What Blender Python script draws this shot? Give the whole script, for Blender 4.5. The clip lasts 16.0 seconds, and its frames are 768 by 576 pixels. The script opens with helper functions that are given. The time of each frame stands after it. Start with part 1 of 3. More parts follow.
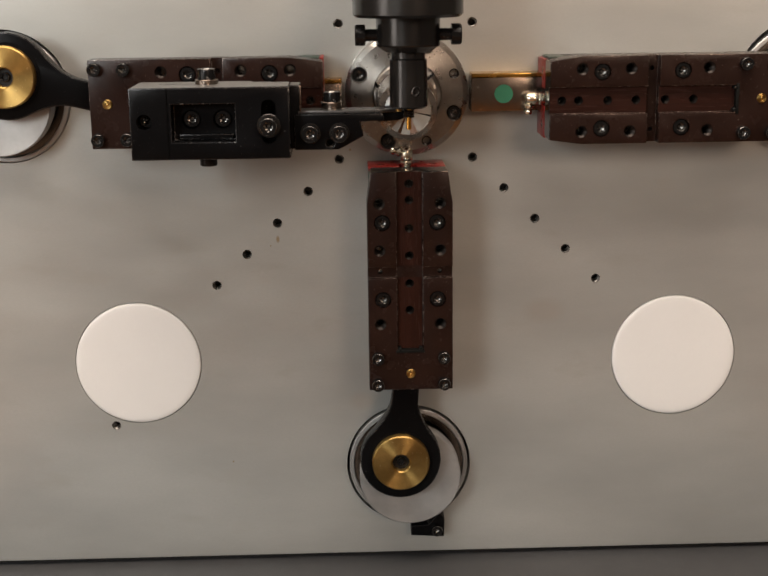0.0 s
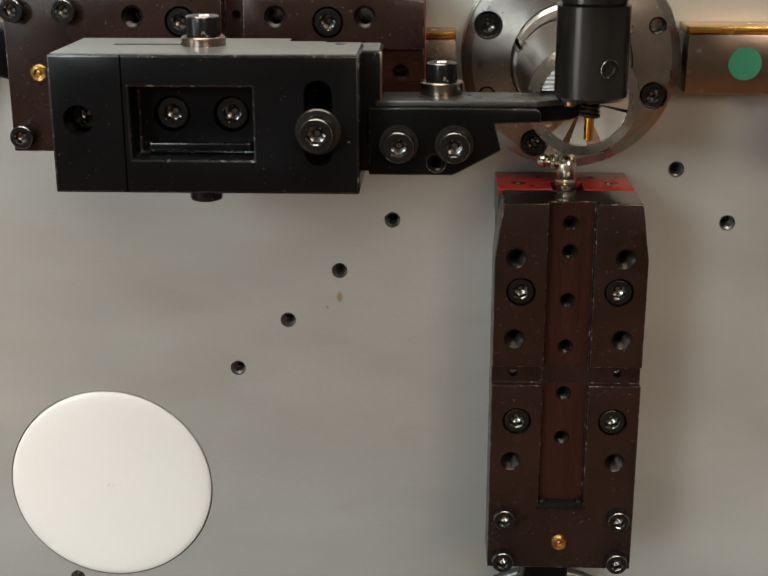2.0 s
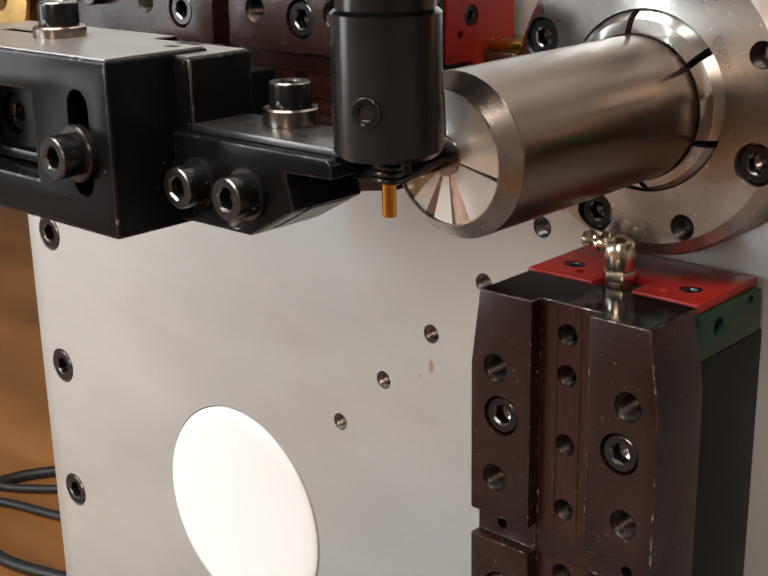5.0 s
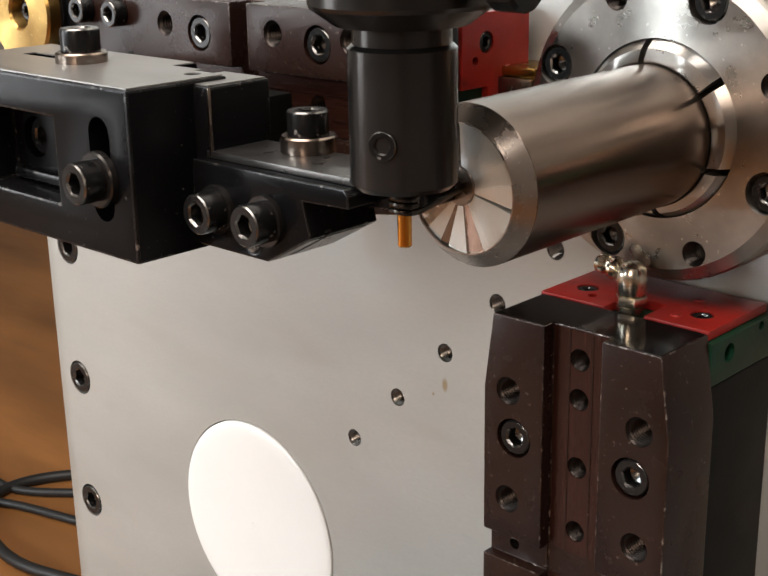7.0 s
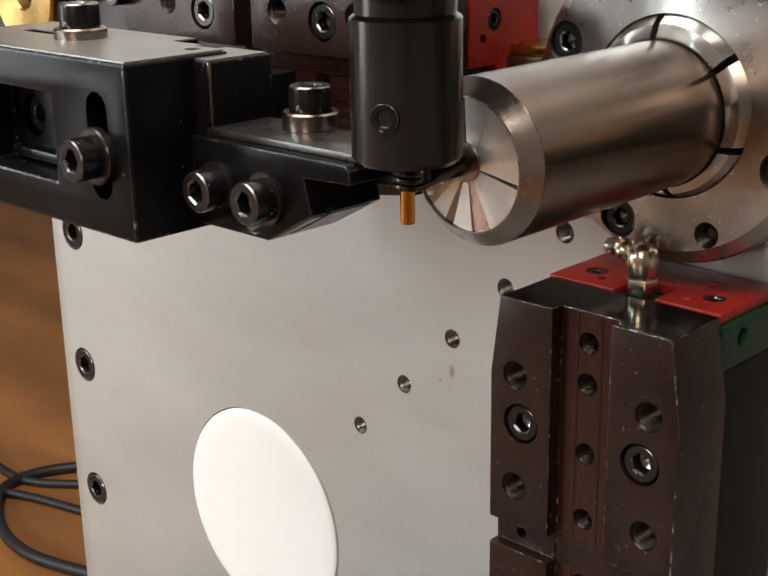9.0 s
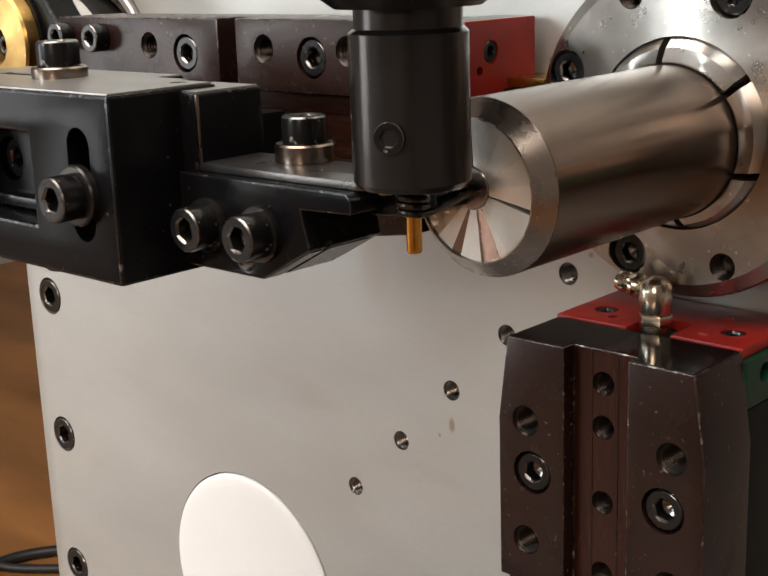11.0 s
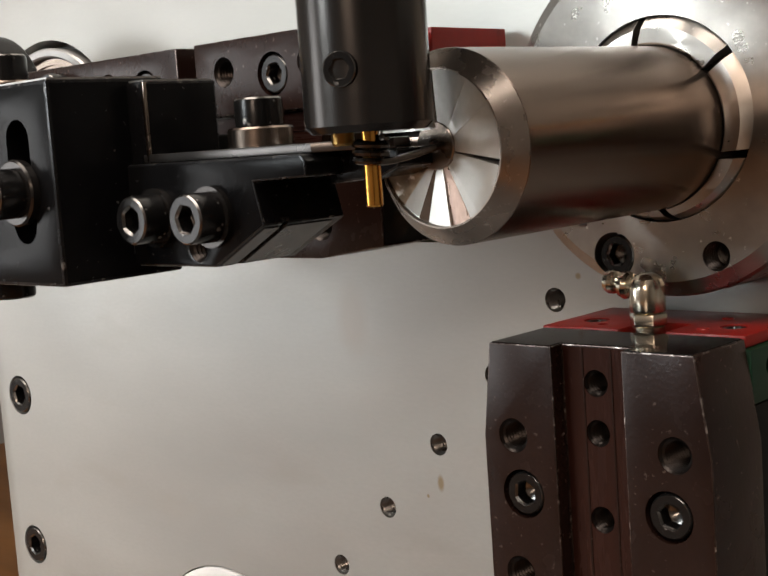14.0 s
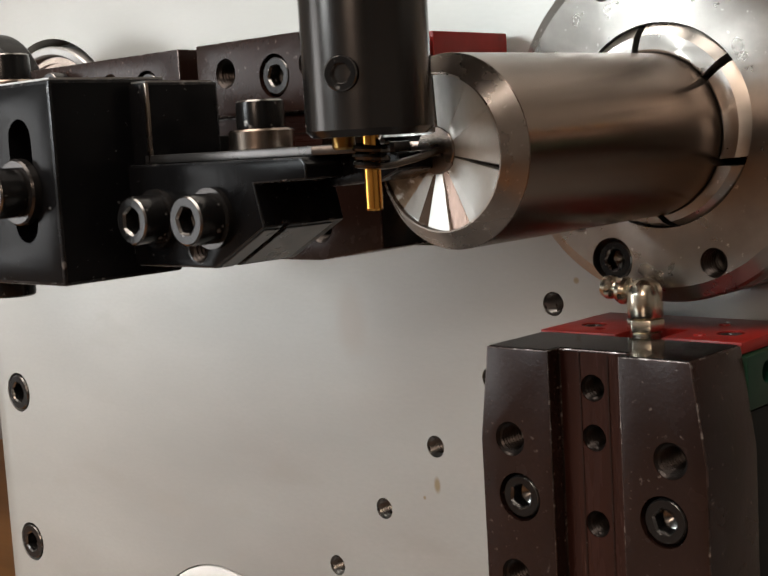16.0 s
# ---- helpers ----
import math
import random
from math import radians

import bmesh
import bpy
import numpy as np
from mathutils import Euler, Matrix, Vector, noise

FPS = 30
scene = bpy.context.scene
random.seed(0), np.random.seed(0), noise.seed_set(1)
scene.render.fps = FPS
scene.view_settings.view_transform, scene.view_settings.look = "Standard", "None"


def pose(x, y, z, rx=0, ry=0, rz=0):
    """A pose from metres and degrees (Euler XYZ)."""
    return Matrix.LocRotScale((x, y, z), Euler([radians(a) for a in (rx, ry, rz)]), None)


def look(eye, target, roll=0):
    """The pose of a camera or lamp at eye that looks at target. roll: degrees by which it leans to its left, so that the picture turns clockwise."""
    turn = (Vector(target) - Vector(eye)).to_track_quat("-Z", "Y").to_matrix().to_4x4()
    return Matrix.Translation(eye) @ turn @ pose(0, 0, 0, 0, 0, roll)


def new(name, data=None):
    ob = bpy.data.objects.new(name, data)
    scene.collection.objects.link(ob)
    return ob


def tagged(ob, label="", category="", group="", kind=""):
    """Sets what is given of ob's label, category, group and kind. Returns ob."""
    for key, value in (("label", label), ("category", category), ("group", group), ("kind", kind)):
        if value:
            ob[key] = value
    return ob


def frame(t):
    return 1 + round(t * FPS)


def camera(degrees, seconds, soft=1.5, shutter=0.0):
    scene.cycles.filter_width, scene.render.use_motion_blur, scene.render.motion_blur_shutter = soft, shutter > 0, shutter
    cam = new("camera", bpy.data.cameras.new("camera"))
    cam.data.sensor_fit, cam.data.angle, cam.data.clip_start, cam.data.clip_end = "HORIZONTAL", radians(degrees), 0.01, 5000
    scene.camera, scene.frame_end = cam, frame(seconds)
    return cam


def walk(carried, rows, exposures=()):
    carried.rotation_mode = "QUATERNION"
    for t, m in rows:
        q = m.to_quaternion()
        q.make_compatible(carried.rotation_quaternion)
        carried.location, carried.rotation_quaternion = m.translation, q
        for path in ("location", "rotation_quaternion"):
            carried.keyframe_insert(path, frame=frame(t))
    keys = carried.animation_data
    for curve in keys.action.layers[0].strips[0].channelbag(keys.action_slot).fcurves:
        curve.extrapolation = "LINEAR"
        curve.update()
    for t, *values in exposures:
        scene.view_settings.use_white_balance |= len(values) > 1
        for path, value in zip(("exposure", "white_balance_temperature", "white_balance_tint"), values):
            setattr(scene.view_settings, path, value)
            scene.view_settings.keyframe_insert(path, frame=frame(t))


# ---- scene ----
# Metres outside, millimetres inside the builders: a runs along the panel, b up it, h out of it.
CAM_ROWS = [
    (0, (-0.03707, -0.80952, 0.07415), (-0.02916, -0.51852, 0.00163), -0.75),
    (0.5, (-0.03346, -0.77334, 0.07414), (-0.02417, -0.48335, -0.00216), -0.65),
    (1, (-0.04338, -0.69191, 0.07920), (-0.02904, -0.40375, -0.00300), -0.54),
    (1.5, (-0.05186, -0.57004, 0.07806), (-0.03897, -0.28359, -0.01013), -0.67),
    (2, (-0.04670, -0.46850, 0.05912), (-0.05848, -0.18290, -0.03174), -0.09),
    (2.5, (0.05799, -0.35753, 0.03237), (-0.02909, -0.08536, -0.05895), -1.08),
    (3, (0.13206, -0.31000, 0.03678), (-0.01135, -0.06265, -0.05406), -1.29),
    (3.5, (0.14663, -0.28622, 0.05159), (-0.02642, -0.05895, -0.04008), -1.45),
    (4, (0.15113, -0.27873, 0.04958), (-0.03470, -0.06179, -0.04209), -1.46),
    (6.5, (0.15869, -0.27681, 0.05392), (-0.03886, -0.07058, -0.03796), -1.07),
    (7, (0.15841, -0.27927, 0.05594), (-0.03911, -0.07270, -0.03525), -1.04),
    (7.5, (0.15843, -0.27682, 0.05367), (-0.03996, -0.07112, -0.03760), -1.08),
    (8, (0.15811, -0.27679, 0.05205), (-0.04089, -0.07180, -0.03949), -1.04),
    (8.5, (0.15769, -0.27590, 0.05118), (-0.04206, -0.07157, -0.04019), -0.96),
    (9, (0.15598, -0.27385, 0.05084), (-0.04351, -0.06969, -0.04147), -1.01),
    (9.5, (0.15560, -0.27294, 0.05036), (-0.04357, -0.06839, -0.04178), -1.10),
    (9.7, (0.15633, -0.27243, 0.05061), (-0.04268, -0.06754, -0.04110), -1.09),
    (11.8, (0.13617, -0.25707, 0.00290), (-0.06199, -0.03885, -0.05290), -3.39),
    (12, (0.13730, -0.25340, -0.00799), (-0.06076, -0.03378, -0.05839), -3.78),
    (12.5, (0.13983, -0.25759, -0.01195), (-0.05870, -0.03626, -0.05195), -4.14),
    (13, (0.13914, -0.26301, -0.00122), (-0.06187, -0.04308, -0.03621), -4.05),
    (13.5, (0.13636, -0.25711, -0.00090), (-0.06578, -0.03805, -0.03482), -4.12),
    (14, (0.13691, -0.25470, -0.00142), (-0.06565, -0.03603, -0.03540), -4.04),
    (14.5, (0.13732, -0.25339, -0.00238), (-0.06561, -0.03500, -0.03594), -3.75),
    (15, (0.13650, -0.25490, -0.00049), (-0.06599, -0.03616, -0.03441), -3.76),
    (15.5, (0.13624, -0.25600, -0.00040), (-0.06604, -0.03708, -0.03440), -3.65),
    (16, (0.13771, -0.25546, -0.00077), (-0.06468, -0.03663, -0.03475), -3.39),
]
cam = camera(33.48, 16.0, soft=1.6)
walk(cam, [(t, look(eye, target, roll)) for t, eye, target, roll in CAM_ROWS],
     exposures=[(0.0, 0.02, 7250, 17), (1.0, 0.06, 7000, 15), (1.5, 0.14, 7000, 15), (2.0, 0.28, 6650, 8), (2.5, 0.40, 6750, 13), (3.0, 0.58, 6750, 13), (4.0, 0.80, 6500, 13), (6.5, 0.69, 6600, 13),
                (9.7, 0.60, 6600, 13), (12.0, 0.48, 7000, 14), (12.5, 0.44, 7100, 14), (13.0, 0.26, 6850, 14), (16.0, 0.24, 6800, 14)])

# ---- light ----
world = bpy.data.worlds.new("room_world")
scene.world = world
world.use_nodes = True
wn, wl = world.node_tree.nodes, world.node_tree.links
sky = wn.new("ShaderNodeTexSky")
sky.sky_type, sky.sun_disc = "NISHITA", False
sky.sun_elevation, sky.sun_rotation = radians(35), radians(110)
wl.new(sky.outputs["Color"], wn["Background"].inputs["Color"])
wn["Background"].inputs["Strength"].default_value = 0.1


def area(name, eye, target, sx, sy, watts, colour):
    lamp = bpy.data.lights.new(name, "AREA")
    lamp.shape, lamp.size, lamp.size_y, lamp.energy, lamp.color = "RECTANGLE", sx, sy, watts, colour
    ob = new(name, lamp)
    ob.matrix_world = look(eye, target)
    return ob


area("window_light", (-1.6, -2.97, 0.85), (-1.6, 0, 0.4), 0.8, 0.9, 46, (0.86, 0.965, 1.0))
# Added fill from the left, for softer contrast and sheen on the metal.
area("side_fill_light", (-2.97, -2.3, 0.02), (0, -1.9, 0.02), 1.2, 1.0, 18, (0.92, 0.97, 1.0))
# Unseen warm source on the right, placed for the reddish side of the shadows.
area("warm_right_light", (0.85, -2.6, 0.75), (0, 0, 0), 0.6, 0.5, 13, (1.0, 0.80, 0.64))
# Unseen lamp added below the ceiling to brighten the panel towards its top.
area("overhead_light", (-0.05, -0.60, 1.18), (-0.02, -0.32, 0), 1.6, 0.85, 29, (1.0, 0.935, 0.855))

# ---- materials ----


class Mat:
    """A procedural material: base colour broken up at two scales, with fine relief."""

    edge = None

    def __init__(self, name, colour, rough=0.4, metal=0.0, grain=0.1, scale=400.0, stain=0.1, stain_scale=25.0, bump=0.05, stretch=(1, 1, 1), wear=None, rough_var=0.1, coat=0.0, spec=0.5):
        m = self.m = bpy.data.materials.new(name)
        m.use_nodes = True
        self.n, self.l = m.node_tree.nodes, m.node_tree.links
        self.b = b = self.n["Principled BSDF"]
        b.inputs["Roughness"].default_value, b.inputs["Metallic"].default_value = rough, metal
        b.inputs["Coat Weight"].default_value, b.inputs["Specular IOR Level"].default_value = coat, spec
        self.co = self.n.new("ShaderNodeTexCoord").outputs["Object"]
        mp = self.n.new("ShaderNodeMapping")
        mp.inputs["Scale"].default_value = stretch
        self.l.new(self.co, mp.inputs["Vector"])
        self.v = mp.outputs["Vector"]
        fine, broad = self.noise(scale, 4), self.noise(stain_scale, 5)
        dark = [c * (1 - grain) for c in colour]
        light = [min(1, c * (1 + grain)) for c in colour]
        c1 = self.mix(fine, dark, light)
        c2 = self.mixc(self.ramp(broad, 0.35, 0.7), c1, [c * (1 - stain) for c in colour], 1.0, True)
        self.colour = c2
        if wear:
            w_col, w_scale, lo, hi = wear
            self.colour = self.mixc(self.ramp(self.noise(w_scale, 6), lo, hi), self.colour, w_col, 1.0, False)
        self.l.new(self.colour, b.inputs["Base Color"])
        rr = self.n.new("ShaderNodeMapRange")
        rr.inputs["To Min"].default_value, rr.inputs["To Max"].default_value = max(0.02, rough - rough_var), min(1, rough + rough_var)
        self.l.new(self.noise(stain_scale * 3, 4), rr.inputs["Value"])
        self.l.new(rr.outputs["Result"], b.inputs["Roughness"])
        if bump:
            bp = self.n.new("ShaderNodeBump")
            bp.inputs["Strength"].default_value, bp.inputs["Distance"].default_value = bump, 0.0004
            self.l.new(fine, bp.inputs["Height"])
            self.l.new(bp.outputs["Normal"], b.inputs["Normal"])

    def noise(self, scale, detail):
        t = self.n.new("ShaderNodeTexNoise")
        t.inputs["Scale"].default_value, t.inputs["Detail"].default_value = scale, detail
        self.l.new(self.v, t.inputs["Vector"])
        return t.outputs["Fac"]

    def ramp(self, fac, lo, hi):
        r = self.n.new("ShaderNodeMapRange")
        r.inputs["From Min"].default_value, r.inputs["From Max"].default_value = lo, hi
        self.l.new(fac, r.inputs["Value"])
        return r.outputs["Result"]

    def mix(self, fac, a, b):
        x = self.n.new("ShaderNodeMix")
        x.data_type = "RGBA"
        x.inputs["A"].default_value, x.inputs["B"].default_value = (*a, 1), (*b, 1)
        self.l.new(fac, x.inputs["Factor"])
        return x.outputs["Result"]

    def mixc(self, fac, sock, b, amount, soft):
        x = self.n.new("ShaderNodeMix")
        x.data_type = "RGBA"
        self.l.new(sock, x.inputs["A"])
        x.inputs["B"].default_value = (*b, 1)
        self.l.new(fac, x.inputs["Factor"])
        return x.outputs["Result"]


def spots(mat, places, colour):
    """Small dried drops on the panel: (x, z, half width, half height) in metres."""
    for a, b, ra, rb in places:
        mp = mat.n.new("ShaderNodeMapping")
        mp.vector_type = "POINT"
        mp.inputs["Location"].default_value = (-a / ra, -b / rb, 0)
        mp.inputs["Scale"].default_value = (1 / ra, 1 / rb, 0)
        mat.l.new(mat.co, mp.inputs["Vector"])
        ln = mat.n.new("ShaderNodeVectorMath")
        ln.operation = "LENGTH"
        mat.l.new(mp.outputs["Vector"], ln.inputs[0])
        mat.colour = mat.mixc(mat.ramp(ln.outputs["Value"], 1.0, 0.45), mat.colour, colour, 1.0, False)
    mat.l.new(mat.colour, mat.b.inputs["Base Color"])


M_PLATE = Mat("satin_panel", (0.448, 0.453, 0.430), 0.36, 0.44, 0.06, 700, 0.20, 11, 0.06, stretch=(0.6, 1.5, 1), wear=((0.395, 0.39, 0.36), 38, 0.60, 0.80), rough_var=0.12)
spots(M_PLATE, [(-0.0832, -0.0938, 0.0014, 0.0028), (-0.088, -0.098, 0.0006, 0.0007), (-0.0355, -0.0365, 0.001, 0.001),
                (-0.118, -0.246, 0.0007, 0.0009)], (0.30, 0.24, 0.15))
spots(M_PLATE, [(-0.112, -0.050, 0.007, 0.013), (-0.030, -0.205, 0.011, 0.008), (0.09, -0.145, 0.016, 0.010)], (0.385, 0.37, 0.34))
M_BROWN = Mat("burnished_brown_steel", (0.0195, 0.0090, 0.0067), 0.26, 0.05, 0.3, 1100, 0.4, 40, 0.10, wear=((0.10, 0.074, 0.062), 800, 0.66, 0.74), rough_var=0.06, spec=0.20)
M_BROWN_L = Mat("burnished_channel_steel", (0.032, 0.0115, 0.0082), 0.26, 0.2, 0.25, 500, 0.35, 60, 0.12, stretch=(3, 0.3, 1), wear=((0.10, 0.055, 0.045), 300, 0.66, 0.8), spec=0.2)
M_BASE = Mat("black_base_steel", (0.007, 0.0075, 0.007), 0.40, 0.05, 0.2, 500, 0.2, 30, 0.08, spec=0.12)
M_BLACK = Mat("black_oxide_steel", (0.0042, 0.0042, 0.0046), 0.24, 0.05, 0.25, 600, 0.3, 35, 0.09, wear=((0.06, 0.06, 0.06), 800, 0.69, 0.74), rough_var=0.07, spec=0.075)
# Pale steel that puts the grazing sheen of the holder's top into colour.
M_TOP = Mat("top_sheen_steel", (0.34, 0.335, 0.325), 0.33, 0.8, 0.1, 500, 0.2, 40, 0.04, stretch=(0.3, 3, 1), rough_var=0.06)
M_SCREW = Mat("black_screw_steel", (0.013, 0.0127, 0.0127), 0.23, 0.5, 0.3, 900, 0.3, 200, 0.08, wear=((0.28, 0.265, 0.25), 600, 0.64, 0.74), rough_var=0.08, spec=0.35)
M_TOOL = Mat("blued_tool_steel", (0.048, 0.045, 0.043), 0.22, 0.8, 0.15, 300, 0.25, 20, 0.03, stretch=(1, 0.2, 1), spec=0.25)
M_STEEL = Mat("bright_ground_steel", (0.47, 0.445, 0.41), 0.30, 1.0, 0.14, 420, 0.4, 46, 0.10, wear=((0.70, 0.69, 0.66), 620, 0.68, 0.72), rough_var=0.11)
M_GROUND = Mat("dull_ground_steel", (0.46, 0.455, 0.445), 0.40, 0.7, 0.08, 400, 0.25, 40, 0.06)
M_QUILL = Mat("turned_steel", (0.20, 0.162, 0.137), 0.26, 1.0, 0.04, 70, 0.14, 20, 0.0, stretch=(1, 1, 3), rough_var=0.02)
M_FACET = Mat("milled_steel", (0.62, 0.63, 0.605), 0.21, 0.55, 0.15, 600, 0.12, 60, 0.08, stretch=(2, 1, 1))
M_MILLED = Mat("wavy_milled_steel", (0.72, 0.72, 0.70), 0.24, 0.6, 0.12, 700, 0.15, 90, 0.0)
wave = M_MILLED.n.new("ShaderNodeTexWave")
wave.bands_direction = "Y"
wave.inputs["Scale"].default_value, wave.inputs["Distortion"].default_value, wave.inputs["Detail"].default_value, wave.inputs["Detail Scale"].default_value = 260, 5.0, 2.0, 1.2
M_MILLED.l.new(M_MILLED.v, wave.inputs["Vector"])
marks = M_MILLED.n.new("ShaderNodeBump")
marks.inputs["Strength"].default_value, marks.inputs["Distance"].default_value = 0.55, 0.0004
M_MILLED.l.new(wave.outputs["Fac"], marks.inputs["Height"])
M_MILLED.l.new(marks.outputs["Normal"], M_MILLED.b.inputs["Normal"])
M_PINK = Mat("copper_tinted_steel", (0.50, 0.37, 0.31), 0.3, 0.95, 0.25, 500, 0.3, 120, 0.3, stretch=(3, 1, 1))
M_ROUGH = Mat("chipped_brown_steel", (0.36, 0.28, 0.20), 0.35, 0.9, 0.5, 380, 0.5, 200, 0.9, wear=((0.7, 0.66, 0.6), 450, 0.58, 0.66))
M_BEVEL = Mat("ground_bevel_steel", (0.135, 0.13, 0.127), 0.3, 0.9, 0.1, 500, 0.2, 60, 0.04)
M_BAR = Mat("oiled_bar_steel", (0.26, 0.21, 0.175), 0.24, 1.0, 0.15, 300, 0.3, 40, 0.08, wear=((0.40, 0.37, 0.34), 220, 0.66, 0.76))
M_BROWN.edge = Mat("worn_brown_edge", (0.055, 0.036, 0.030), 0.27, 0.7, 0.6, 260, 0.6, 90, 0.1, wear=((0.32, 0.28, 0.25), 380, 0.57, 0.70))
M_BLACK.edge = Mat("worn_black_edge", (0.018, 0.018, 0.019), 0.26, 0.6, 0.5, 260, 0.6, 90, 0.1, wear=((0.15, 0.14, 0.13), 420, 0.60, 0.70))
# Chipped socket steel, also made brighter to put glints into rim and socket.
M_SCREW.edge = Mat("glint_worn_socket_steel", (0.18, 0.173, 0.165), 0.24, 0.95, 0.6, 700, 0.5, 300, 0.08, wear=((0.50, 0.48, 0.46), 420, 0.58, 0.66))
M_CHAMFER = Mat("ground_chamfer_steel", (0.36, 0.31, 0.27), 0.27, 0.9, 0.15, 300, 0.35, 60, 0.06, wear=((0.48, 0.42, 0.37), 700, 0.64, 0.72))
M_NOSE = Mat("polished_black_steel", (0.0045, 0.004, 0.004), 0.11, 0.1, 0.2, 500, 0.3, 60, 0.04, wear=((0.05, 0.045, 0.04), 420, 0.70, 0.78), rough_var=0.04, spec=0.4)
M_GOLD = Mat("brass_edge", (0.60, 0.35, 0.09), 0.25, 1.0, 0.1, 300, 0.2, 40, 0.06)
M_BRASS = Mat("turned_brass", (0.50, 0.315, 0.105), 0.34, 1.0, 0.25, 260, 0.35, 60, 0.08, wear=((0.70, 0.52, 0.25), 500, 0.64, 0.72))
M_PIN = Mat("gold_coated_pin", (0.88, 0.42, 0.085), 0.20, 1.0, 0.1, 200, 0.15, 80, 0.03)
M_NICKEL = Mat("nickel_fitting", (0.74, 0.685, 0.56), 0.23, 1.0, 0.08, 200, 0.15, 60, 0.03)
M_RED = Mat("red_enamel", (0.25, 0.0135, 0.0095), 0.36, 0.0, 0.12, 300, 0.35, 60, 0.08, wear=((0.03, 0.006, 0.005), 120, 0.62, 0.78), spec=0.3)
M_GREEN = Mat("green_enamel", (0.0035, 0.028, 0.0145), 0.34, 0.0, 0.2, 300, 0.35, 60, 0.06, spec=0.3)
M_DOT = Mat("green_sticker", (0.008, 0.135, 0.07), 0.5, 0.0, 0.06, 300, 0.1, 60, 0.02)
M_WHITE = Mat("white_nylon", (0.76, 0.75, 0.73), 0.5, 0.0, 0.02, 400, 0.03, 20, 0.03)
# Near-black that puts the shade of gaps and bores into the colour.
M_DARK = Mat("recess_shade", (0.012, 0.011, 0.010), 0.5, 0.4, 0.2, 400, 0.2, 40, 0.05)
M_THREAD = Mat("cut_thread_steel", (0.27, 0.26, 0.245), 0.28, 0.9, 0.2, 400, 0.3, 80, 0.05)
# Darker copy of the thread steel, with the holes' shade in its colour.
M_THREAD_D = Mat("shaded_thread_steel", (0.032, 0.026, 0.023), 0.33, 0.85, 0.2, 400, 0.3, 80, 0.05)
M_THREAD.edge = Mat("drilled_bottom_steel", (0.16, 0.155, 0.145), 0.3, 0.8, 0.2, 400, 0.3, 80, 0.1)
# Bright hole bottoms that paint in the reflection of the upper room.
M_THREAD_D.edge = Mat("reflection_bottom_steel", (0.55, 0.53, 0.50), 0.2, 0.95, 0.15, 400, 0.2, 80, 0.05)
M_WIRE = Mat("spring_wire", (0.055, 0.047, 0.041), 0.25, 1.0, 0.1, 300, 0.1, 50, 0.02)
M_GREY = Mat("grey_machine_paint", (0.062, 0.064, 0.067), 0.5, 0.0, 0.25, 700, 0.2, 12, 0.3)
M_CABLE = Mat("black_cable", (0.012, 0.012, 0.012), 0.5, 0.0, 0.1, 200, 0.1, 30, 0.05)
M_WALL = Mat("painted_wall", (0.34, 0.325, 0.30), 0.7, 0.0, 0.04, 120, 0.08, 3, 0.1)
M_CEIL = Mat("white_ceiling", (0.40, 0.39, 0.37), 0.8, 0.0, 0.03, 120, 0.05, 3, 0.1)
M_WOOD = Mat("oak_floor", (0.35, 0.147, 0.043), 0.42, 0.0, 0.30, 9, 0.5, 3.0, 0.05, stretch=(0.7, 2.4, 1))

for m_turned, amount in ((M_BRASS, 0.9), (M_STEEL, 0.85), (M_GROUND, 0.5), (M_QUILL, 0.85)):
    tangent = m_turned.n.new("ShaderNodeTangent")
    tangent.direction_type, tangent.axis = "RADIAL", "Z"
    m_turned.l.new(tangent.outputs["Tangent"], m_turned.b.inputs["Tangent"])
    m_turned.b.inputs["Anisotropic"].default_value, m_turned.b.inputs["Anisotropic Rotation"].default_value = amount, 0.25

# ---- builders ----
UP = pose(0, 0, 0, 90)


def thing(name, label, category, a=0, b=0, h=0, turn=0, group="", kind=""):
    """An Empty on the panel at (a, b, h) millimetres, turned about the panel's normal."""
    ob = new(name)
    ob.empty_display_size = 0.01
    ob.matrix_world = Matrix.Translation((a / 1000, -h / 1000, b / 1000)) @ UP @ pose(0, 0, 0, 0, 0, turn)
    return tagged(ob, label, category, group, kind)


def mesh_of(name, bm, material, smooth=21):
    bmesh.ops.scale(bm, vec=(0.001, 0.001, 0.001), verts=bm.verts)
    bmesh.ops.recalc_face_normals(bm, faces=bm.faces)
    layer = bm.faces.layers.int.get("turned")
    for f in bm.faces:
        f.smooth = bool(layer and f[layer] and len(f.verts) < 5) or f.calc_area() < 2.5e-6
        if f.material_index and not material.edge:
            f.material_index = 0
    me = bpy.data.meshes.new(name)
    bm.to_mesh(me)
    bm.free()
    me.set_sharp_from_angle(angle=radians(smooth))
    me.materials.append(material.m)
    if material.edge:
        me.materials.append(material.edge.m)
    return me


def part(name, bm, material, parent, label="", at=None):
    me = bm if isinstance(bm, bpy.types.Mesh) else mesh_of(name, bm, material)
    ob = new(name, me)
    ob.parent = parent
    if at is not None:
        ob.matrix_basis = at
    return tagged(ob, label)


def at(a, b, h, rx=0, ry=0, rz=0):
    return pose(a / 1000, b / 1000, h / 1000, rx, ry, rz)


